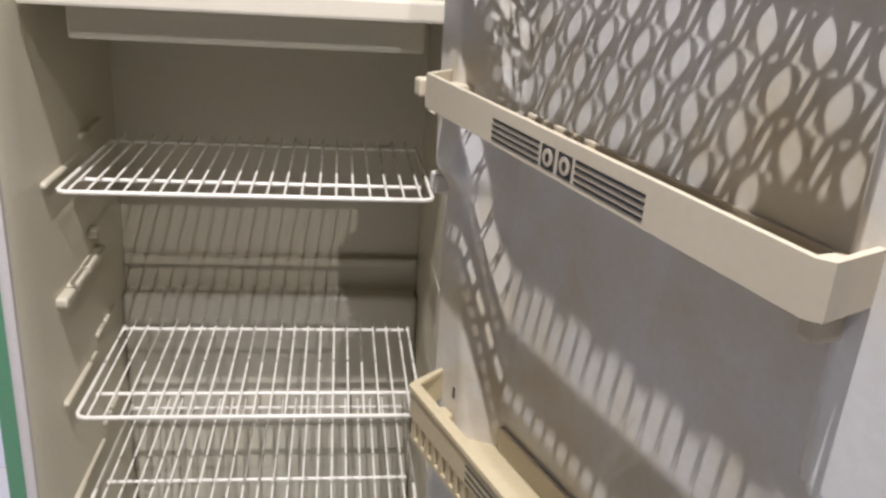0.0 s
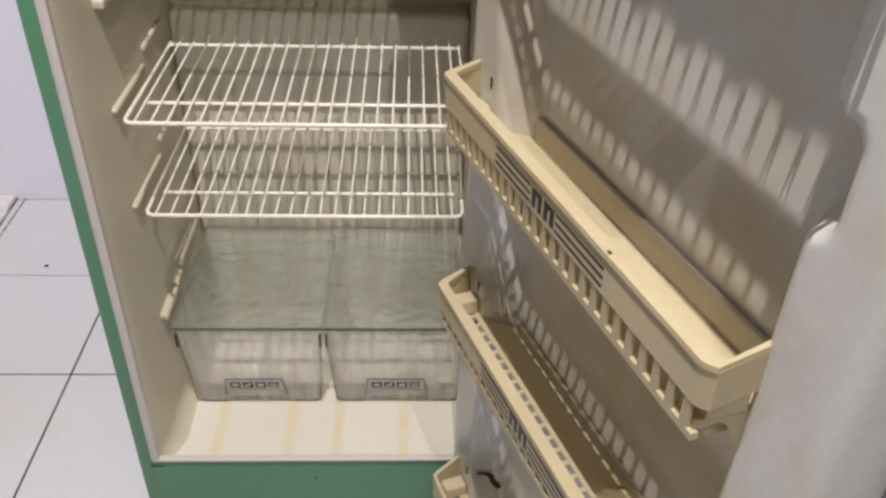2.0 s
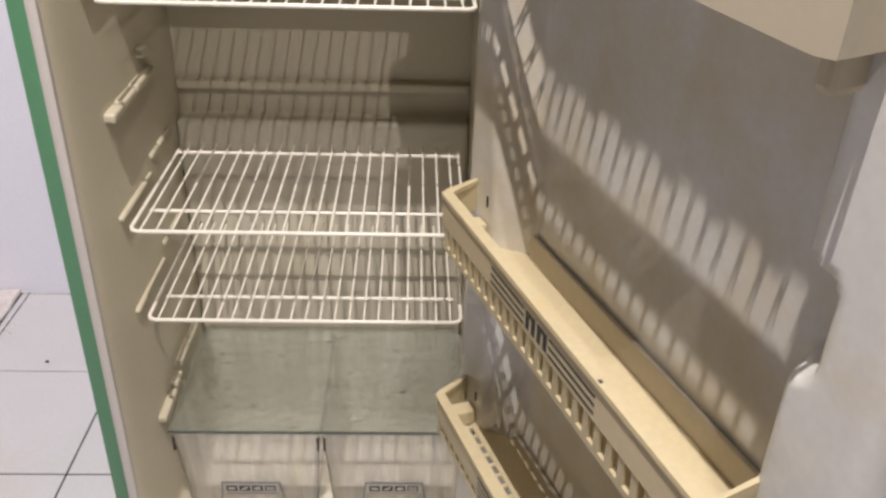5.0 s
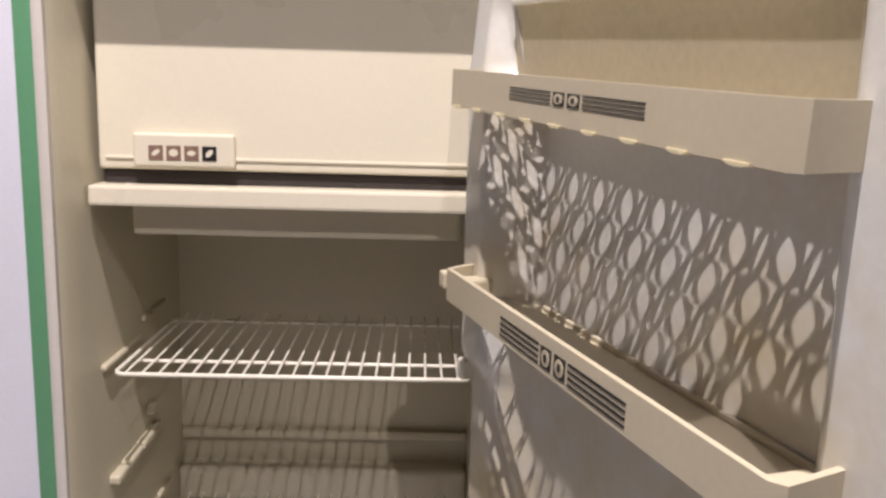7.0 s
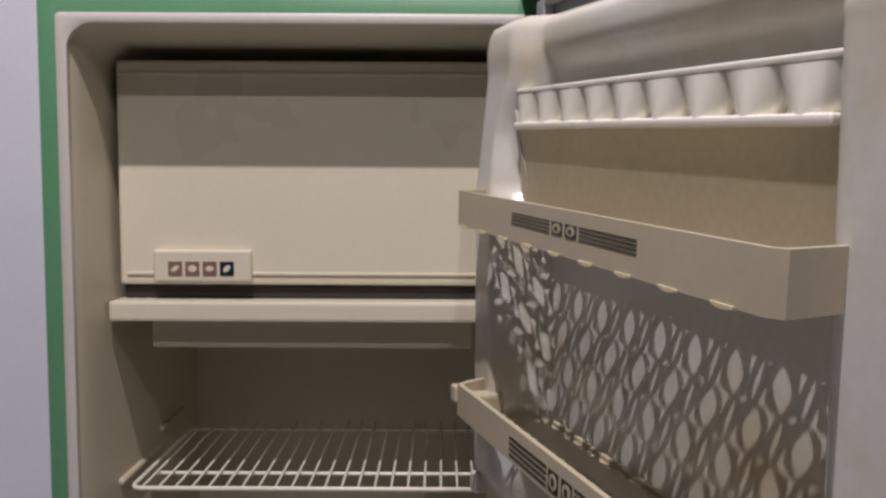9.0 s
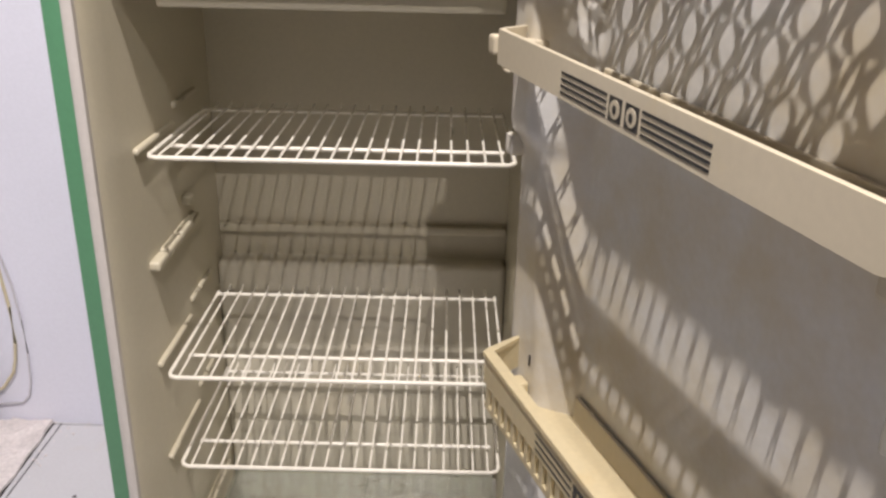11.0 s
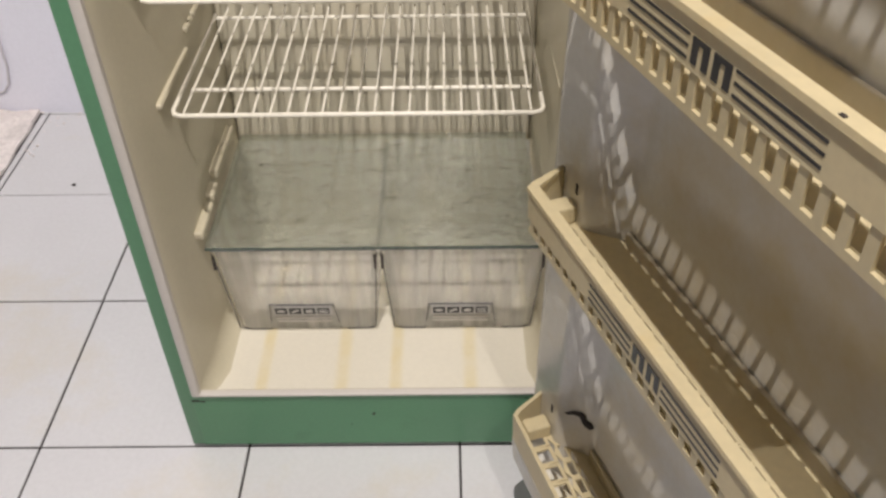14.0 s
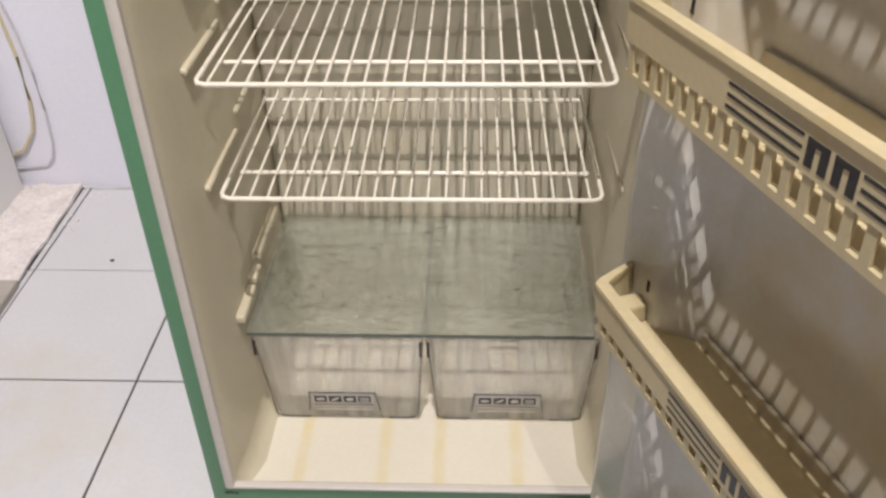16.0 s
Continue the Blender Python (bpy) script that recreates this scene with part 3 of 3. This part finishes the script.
    if comb:
        gusset = [(0.006, low + 0.001), (0.066, low + 0.001), (0.066, low - 0.058), (0.052, low - 0.050), (0.036, low - 0.014), (0.030, low - 0.006), (0.006, low - 0.004)]
        part("end_gusset", prism(bmesh.new(), gusset, e - 0.017, e - 0.013, "x"), mat, ob)
    if floor != "leaf":
        part("end_foot", cube(e - 0.034, e - 0.022, 0.026, 0.050, low - 0.028, low - 0.002, 0.004), mat, ob)
    if floor == "slot":
        part("end_knob", cube(-0.042, -0.026, 0.008, 0.036, -0.026, -0.008, 0.003), mat, ob)
        part("end_hook", tube(bmesh.new(), [(-0.032, 0.020, -0.025), (-0.036, 0.020, -0.033), (-0.034, 0.022, -0.041), (-0.028, 0.026, -0.043), (-0.024, 0.036, -0.036)], 0.0016, 6), mat, ob)
    bin_label(ob, z - (0.006 if small or floor == "slot" else 0.010), 0.0095 if small else 0.017, comb)
    return ob


door_bin(1.4503, IVORY, "cream plastic door shelf with a pierced floor", 0.480, 0.030, False, "leaf", True, -0.048)
door_bin(1.2560, IVORY, "cream plastic door shelf with a slotted floor", 0.489, 0.0275, False, "slot", False, -0.020)
bin_two = door_bin(0.926, YELLOW, "yellowed plastic door shelf with a comb edge", 0.482, 0.032, True, "comb", False, 0.035)
fleck = part("grime_fleck", cube(-0.002, 0.002, -0.0012, 0.0012, 0.0, 0.0012), DARK, bin_two)
fleck.location = (0.352, 0.0015, 0.0036)
door_bin(0.655, YELLOW, "yellowed plastic door shelf with a slotted floor", 0.484, 0.032, True, "comb", False, 0.075)
door_bin(0.305, YELLOW, "yellowed plastic bottle shelf with a ladder floor", 0.484, 0.040, False, "ladder", False, 0.06)

# egg rack
egg = thing("egg_rack", "white plastic egg rack with scalloped cups in the door", "egg rack", DOOR @ pose(0, 0, 1.53, 0, 3.0, 0) @ pose(0, 0, -1.524))
part("rack_rail", cube(0.006, 0.454, 0.0515, 0.0620, 1.5435, 1.5480, 0.0020, 3), CUPWHITE, egg)
part("rack_ledge", cube(0.028, 0.454, 0.0480, 0.060, 1.509, 1.516, 0.003, 3), CUPWHITE, egg)
bm = bmesh.new()
rings = []
for v in range(7):
    f = v / 6
    rings.append([bm.verts.new((mix(0.0240, 0.0165, f ** 2.5) * (q / 7 - 1), 0.0640 - mix(0.0125, 0.0155, f) * (0.35 + 0.65 * math.sin(math.pi * q / 14)) ** mix(0.12, 1.0, f), mix(1.5425, 1.5150, f))) for q in range(15)])
for a, b in zip(rings, rings[1:]):
    for q in range(14):
        bm.faces.new((a[q], a[q + 1], b[q + 1], b[q]))
edge = rings[0] + [r[-1] for r in rings[1:]] + rings[-1][-2::-1] + [r[0] for r in rings[-2:0:-1]]
back = [bm.verts.new((v.co.x, 0.0650, v.co.z)) for v in edge]
ring_box(bm, edge, back)
bm.faces.new(back)
cup = smooth(part("egg_cup", bm, CUPWHITE, egg), 50)
cup.location = (0.046, 0, 0)
for k in range(1, 9):
    ob = new("egg_cup", cup.data)
    ob.parent, ob.location = egg, (0.046 + k * 0.048, 0, 0)

part("compartment_panel", prism(bmesh.new(), [(0.0535, 1.512), (0.0575, 1.512), (0.0665, 1.430), (0.0625, 1.430)], 0.026, 0.452, "x"), PANELYELLOW, egg, "yellowed plastic panel under the cups")
bm = bmesh.new()
rings = [[bm.verts.new((u0 + a, w0 + b, z)) for a, b in ((0, 0), (0.006, 0), (0.006, 0.010), (0, 0.010))] for u0, w0, z in ((0.010, 0.052, 1.544), (0.030, 0.0545, 1.490), (0.046, 0.064, 1.428))]
for a, b in zip(rings, rings[1:]):
    ring_box(bm, a, b)
bm.faces.new(rings[0][::-1])
bm.faces.new(rings[-1])
part("panel_edge", bm, LIP, egg)

# ---- wire shelves ----
SX0, SX1, SY0, SY1 = 0.070, 0.541, 0.064, 0.340


def wire_shelf(z, label, y=0.0):
    ob = thing("wire_shelf", label, "wire shelf", FRIDGE @ pose(0, y, z), "wire shelves in the refrigerator")
    r = 0.012
    path = [(SX0 + r, SY0, 0), (SX1 - r, SY0, 0), (SX1 - r * 0.3, SY0 + r * 0.3, 0), (SX1, SY0 + r, 0), (SX1, SY1, 0), (SX0, SY1, 0), (SX0, SY0 + r, 0), (SX0 + r * 0.3, SY0 + r * 0.3, 0)]
    smooth(part("frame_wire", tube(bmesh.new(), path, 0.0032, 8, True), WIRE, ob), 60)
    smooth(part("cross_bar", tube(bmesh.new(), [(SX0 + 0.010, SY0 + 0.070, -0.0035), (SX1 - 0.010, SY0 + 0.070, -0.0035)], 0.0028), WIRE, ob), 60)
    for x in (SX0, SX1):
        smooth(part("frame_end", tube(bmesh.new(), [(x, SY1 - 0.004, 0), (x, SY1 + 0.012, 0)], 0.0030), WIRE, ob), 60)
    wire = None
    n = 21
    for k in range(n):
        x = SX0 + 0.016 + (SX1 - SX0 - 0.032) * k / (n - 1)
        if wire is None:
            wire = smooth(part("wire", tube(bmesh.new(), [(0, SY0, 0.003), (0, SY1 + 0.020, 0.003), (0, SY1 + 0.026, 0.006)], 0.0016, 6), WIRE, ob), 60)
            wire.location = (x, 0, 0)
        else:
            w = new("wire", wire.data)
            w.parent, w.location = ob, (x, 0, 0)
    return ob


wire_shelf(1.055, "white coated wire shelf below the freezer", 0.012)
wire_shelf(0.740, "white coated wire shelf with rust specks")
wire_shelf(0.582, "white coated wire shelf above the crisper glass", 0.012)

# ---- crisper ----
glass = thing("crisper_glass", "greenish dimpled glass plate over the drawers", "glass shelf", FRIDGE)
part("plate", cube(0.058, 0.556, 0.1075, 0.412, 0.330, 0.335, 0.0012), GLASS, glass).visible_shadow = False
part("polished_edge", cube(0.058, 0.556, 0.106, 0.1072, 0.3305, 0.3345), GLASSEDGE, glass, "dark green polished front edge")


def drawer(x0, label):
    w, t, z0, z1 = 0.252, 0.0025, 0.128, 0.322
    bm = bmesh.new()
    levels = ((0.0, 0.118, 0.41, z1), (0.003, 0.122, 0.406, z1 - 0.03), (0.014, 0.136, 0.39, z0 + 0.010), (0.020, 0.142, 0.385, z0))
    rings = [[bm.verts.new((x, y, z)) for x, y in rounded(i, w - i * 0.9, y0, y1, 0.012, 4)] for i, y0, y1, z in levels]
    for a, b in zip(rings, rings[1:]):
        ring_box(bm, a, b)
    bm.faces.new(rings[-1])
    bmesh.ops.solidify(bm, geom=bm.faces[:], thickness=t)
    ob = smooth(part("crisper_drawer", bm, CLEAR, fridge, label, pose(x0, 0, 0)), 50)
    # thin dark rods along rim, grip and corners draw the edge shade
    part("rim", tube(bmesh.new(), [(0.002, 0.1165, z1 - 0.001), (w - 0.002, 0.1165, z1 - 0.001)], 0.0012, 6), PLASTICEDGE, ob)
    def sloped(bm):
        for v in bm.verts:
            v.co.y += 0.22 * (0.189 - v.co.z) + 0.002
        return bm

    part("grip_plate", sloped(prism(bmesh.new(), [(0.074, 0.196), (0.172, 0.196), (0.178, 0.141), (0.068, 0.141)], 0.126, 0.130, "y")), GRIP, ob, "frosted grip plate")
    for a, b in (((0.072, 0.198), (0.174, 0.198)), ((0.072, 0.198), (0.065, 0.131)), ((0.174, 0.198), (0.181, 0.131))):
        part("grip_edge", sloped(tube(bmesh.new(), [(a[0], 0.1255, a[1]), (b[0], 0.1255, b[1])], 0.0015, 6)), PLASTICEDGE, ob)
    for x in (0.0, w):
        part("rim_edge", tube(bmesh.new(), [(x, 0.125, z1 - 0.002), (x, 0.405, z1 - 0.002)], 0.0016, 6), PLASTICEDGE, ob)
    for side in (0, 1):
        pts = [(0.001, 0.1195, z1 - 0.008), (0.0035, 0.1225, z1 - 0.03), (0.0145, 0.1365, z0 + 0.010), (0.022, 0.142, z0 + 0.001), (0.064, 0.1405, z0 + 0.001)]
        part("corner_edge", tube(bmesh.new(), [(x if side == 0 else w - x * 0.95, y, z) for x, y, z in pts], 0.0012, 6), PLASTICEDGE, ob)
    part("label", sloped(cube(0.0755, 0.1705, 0.1236, 0.1252, 0.171, 0.1945)), SILVER, ob, "pale label with four printed pictures")
    for k in range(4):
        u = 0.0785 + k * 0.0228
        part("picture", sloped(cube(u, u + 0.0200, 0.1230, 0.1240, 0.1745, 0.1915)), BLACK, ob)
        if k == 3:
            for q in range(3):
                part("picture_shape", sloped(cube(u + 0.003, u + 0.017, 0.1226, 0.1232, 0.1775 + q * 0.0040, 0.1793 + q * 0.0040)), SILVER, ob)
            continue
        turn, wide, high = ((0.0, 0.0066, 0.0034), (0.6, 0.0078, 0.0024), (0.15, 0.0062, 0.0042))[k]
        fig = [(u + 0.0100 + wide * math.cos(a) * math.cos(turn) - high * math.sin(a) * math.sin(turn), 0.1828 + wide * math.cos(a) * math.sin(turn) + high * math.sin(a) * math.cos(turn)) for a in [math.tau * q / 14 for q in range(14)]]
        part("picture_shape", sloped(prism(bmesh.new(), fig, 0.1226, 0.1232, "y")), SILVER, ob)
    for q in range(2):
        part("stripe", sloped(cube(0.078, 0.168, 0.1240, 0.1256, 0.1600 - q * 0.009, 0.1632 - q * 0.009)), LIP, ob)
    for u in (0.002, w - 0.006):
        part("runner_notch", cube(u, u + 0.004, 0.1135, 0.1165, 0.285, 0.312), DARK, ob)
    return ob


drawer(0.060, "clear plastic crisper drawer, empty")
drawer(0.315, "clear plastic crisper drawer, empty")

# ---- things by the wall ----
def swung(ob, x, y, degrees):
    """Turns a thing in plan about the point."""
    ob.matrix_basis = pose(x, y, 0, 0, 0, degrees) @ pose(-x, -y, 0) @ ob.matrix_basis
    return ob


cab = thing("white_cabinet", "white laminate cabinet standing beside the wall", "cabinet", pose(-1.352, 0.472, 0, 0, 0, 3.0))
part("body", cube(-0.0, 0.56, -0.1, 0.48, 0.0, 0.85, 0.004), BOARD, cab)
cable = thing("cable", "beige electric cable hanging down the wall", "cable", pose(-0.056, 0, 0))
smooth(part("cord", tube(bmesh.new(), [(-0.86, 0.997, 1.25), (-0.80, 0.997, 1.0), (-0.745, 0.997, 0.78), (-0.705, 0.997, 0.58), (-0.690, 0.997, 0.47), (-0.680, 0.997, 0.36), (-0.682, 0.997, 0.25), (-0.690, 0.997, 0.20), (-0.702, 0.997, 0.16), (-0.739, 0.997, 0.11), (-0.79, 0.997, 0.085)], 0.0045), CABLE, cable), 60)
wire2 = thing("bell_wire", "thin pale wire looped on the wall", "wire", pose(-0.050, 0, 0))
smooth(part("cord", tube(bmesh.new(), [(-0.70, 1.004, 0.55), (-0.672, 1.004, 0.42), (-0.664, 1.004, 0.32), (-0.662, 1.004, 0.22), (-0.668, 1.004, 0.13), (-0.680, 1.004, 0.085), (-0.70, 1.004, 0.062), (-0.78, 1.004, 0.052)], 0.003), GREYCABLE, wire2), 60)
bm = cube(-0.90, -0.646, 0.60, 1.009, -0.003, 0.009, 0.003)
bmesh.ops.subdivide_edges(bm, edges=bm.edges[:], cuts=14, use_grid_fill=True)
for v in bm.verts:
    if v.co.z > 0.004:
        v.co.z += 0.007 * noise.noise(v.co * 25) + 0.004 * noise.noise(v.co * 70)
    v.co.x += 0.006 * noise.noise(v.co * 18 + Vector((5, 0, 0)))
tagged(swung(part("mortar_strip", bm, MORTAR), -0.650, 0.60, 4.0), "crumbling white mortar strip along the wall foot", "mortar", kind="structure")
tagged(swung(part("threshold", cube(-1.10, -0.638, -0.30, 0.596, -0.003, 0.018, 0.004), STONE), -0.650, 0.60, 4.0), "worn grey stone threshold set in the floor", "threshold", kind="structure")
tagged(swung(part("gap", cube(-0.655, -0.643, 0.585, 1.004, -0.003, 0.0012), GROUT), -0.650, 0.60, 4.0), "dark open joint along the mortar", "joint", kind="structure")
rng = random.Random(4)
bm = bmesh.new()
for k in range(110):
    x, y = rng.uniform(-0.86, -0.30), 1.008 - abs(rng.gauss(0, 0.03)) if k < 45 else rng.uniform(0.62, 1.0)
    if k >= 45:
        x = rng.uniform(-0.80, -0.60)
    r = rng.uniform(0.0012, 0.0038)
    z = 0.008 if x < -0.65 else 0.0
    lump = bmesh.ops.create_icosphere(bm, subdivisions=1, radius=r)["verts"]
    for v in lump:
        v.co = Vector((v.co.x * rng.uniform(0.7, 1.6), v.co.y * rng.uniform(0.7, 1.4), v.co.z * 0.6)) + Vector((x, y, z + r * 0.5))
tagged(part("crumbs", bm, MORTAR), "loose mortar crumbs along the wall foot", "crumbs", kind="stuff")
tagged(part("dirt_speck", cube(-0.477, -0.468, 0.698, 0.706, 0.0003, 0.002, 0.0006, 1), DARK), "small dark speck of dirt on a tile", "dirt")

bm = cube(0.98, 1.75, -0.85, -0.02, 0.0, 0.014)
bmesh.ops.subdivide_edges(bm, edges=bm.edges[:], cuts=22, use_grid_fill=True)
for v in bm.verts:
    if v.co.z > 0.004:
        v.co.z += 0.012 * noise.noise(v.co * 9) + 0.006 * noise.noise(v.co * 22)
    v.co.y += 0.03 * noise.noise(v.co * 5)
smooth(tagged(part("doormat", bm, BROWN), "dark brown crumpled cloth mat on the floor", "mat"), 60)

# ---- floor tiles, last ----
TS, TR = 0.345, radians(3.0)
tile_mesh = None
for i in range(-9, 11):
    for j in range(-12, 4):
        cx, cy = (i + 0.5) * TS, (j + 0.5) * TS
        x, y = 0.090 + math.cos(TR) * cx - math.sin(TR) * cy, 0.005 + math.sin(TR) * cx + math.cos(TR) * cy
        if tile_mesh is None:
            h = TS / 2 - 0.0018
            first = part("tile", cube(-h, h, -h, h, -0.02, 0.0, 0.0015, 1), TILE, FLOOR)
            tile_mesh = first.data
            ob = first
        else:
            ob = new("tile", tile_mesh)
            ob.parent = FLOOR
        ob.matrix_basis = pose(x, y, -0.0004 * ((i * 7 + j * 5) % 3), 0, 0, 3.0)
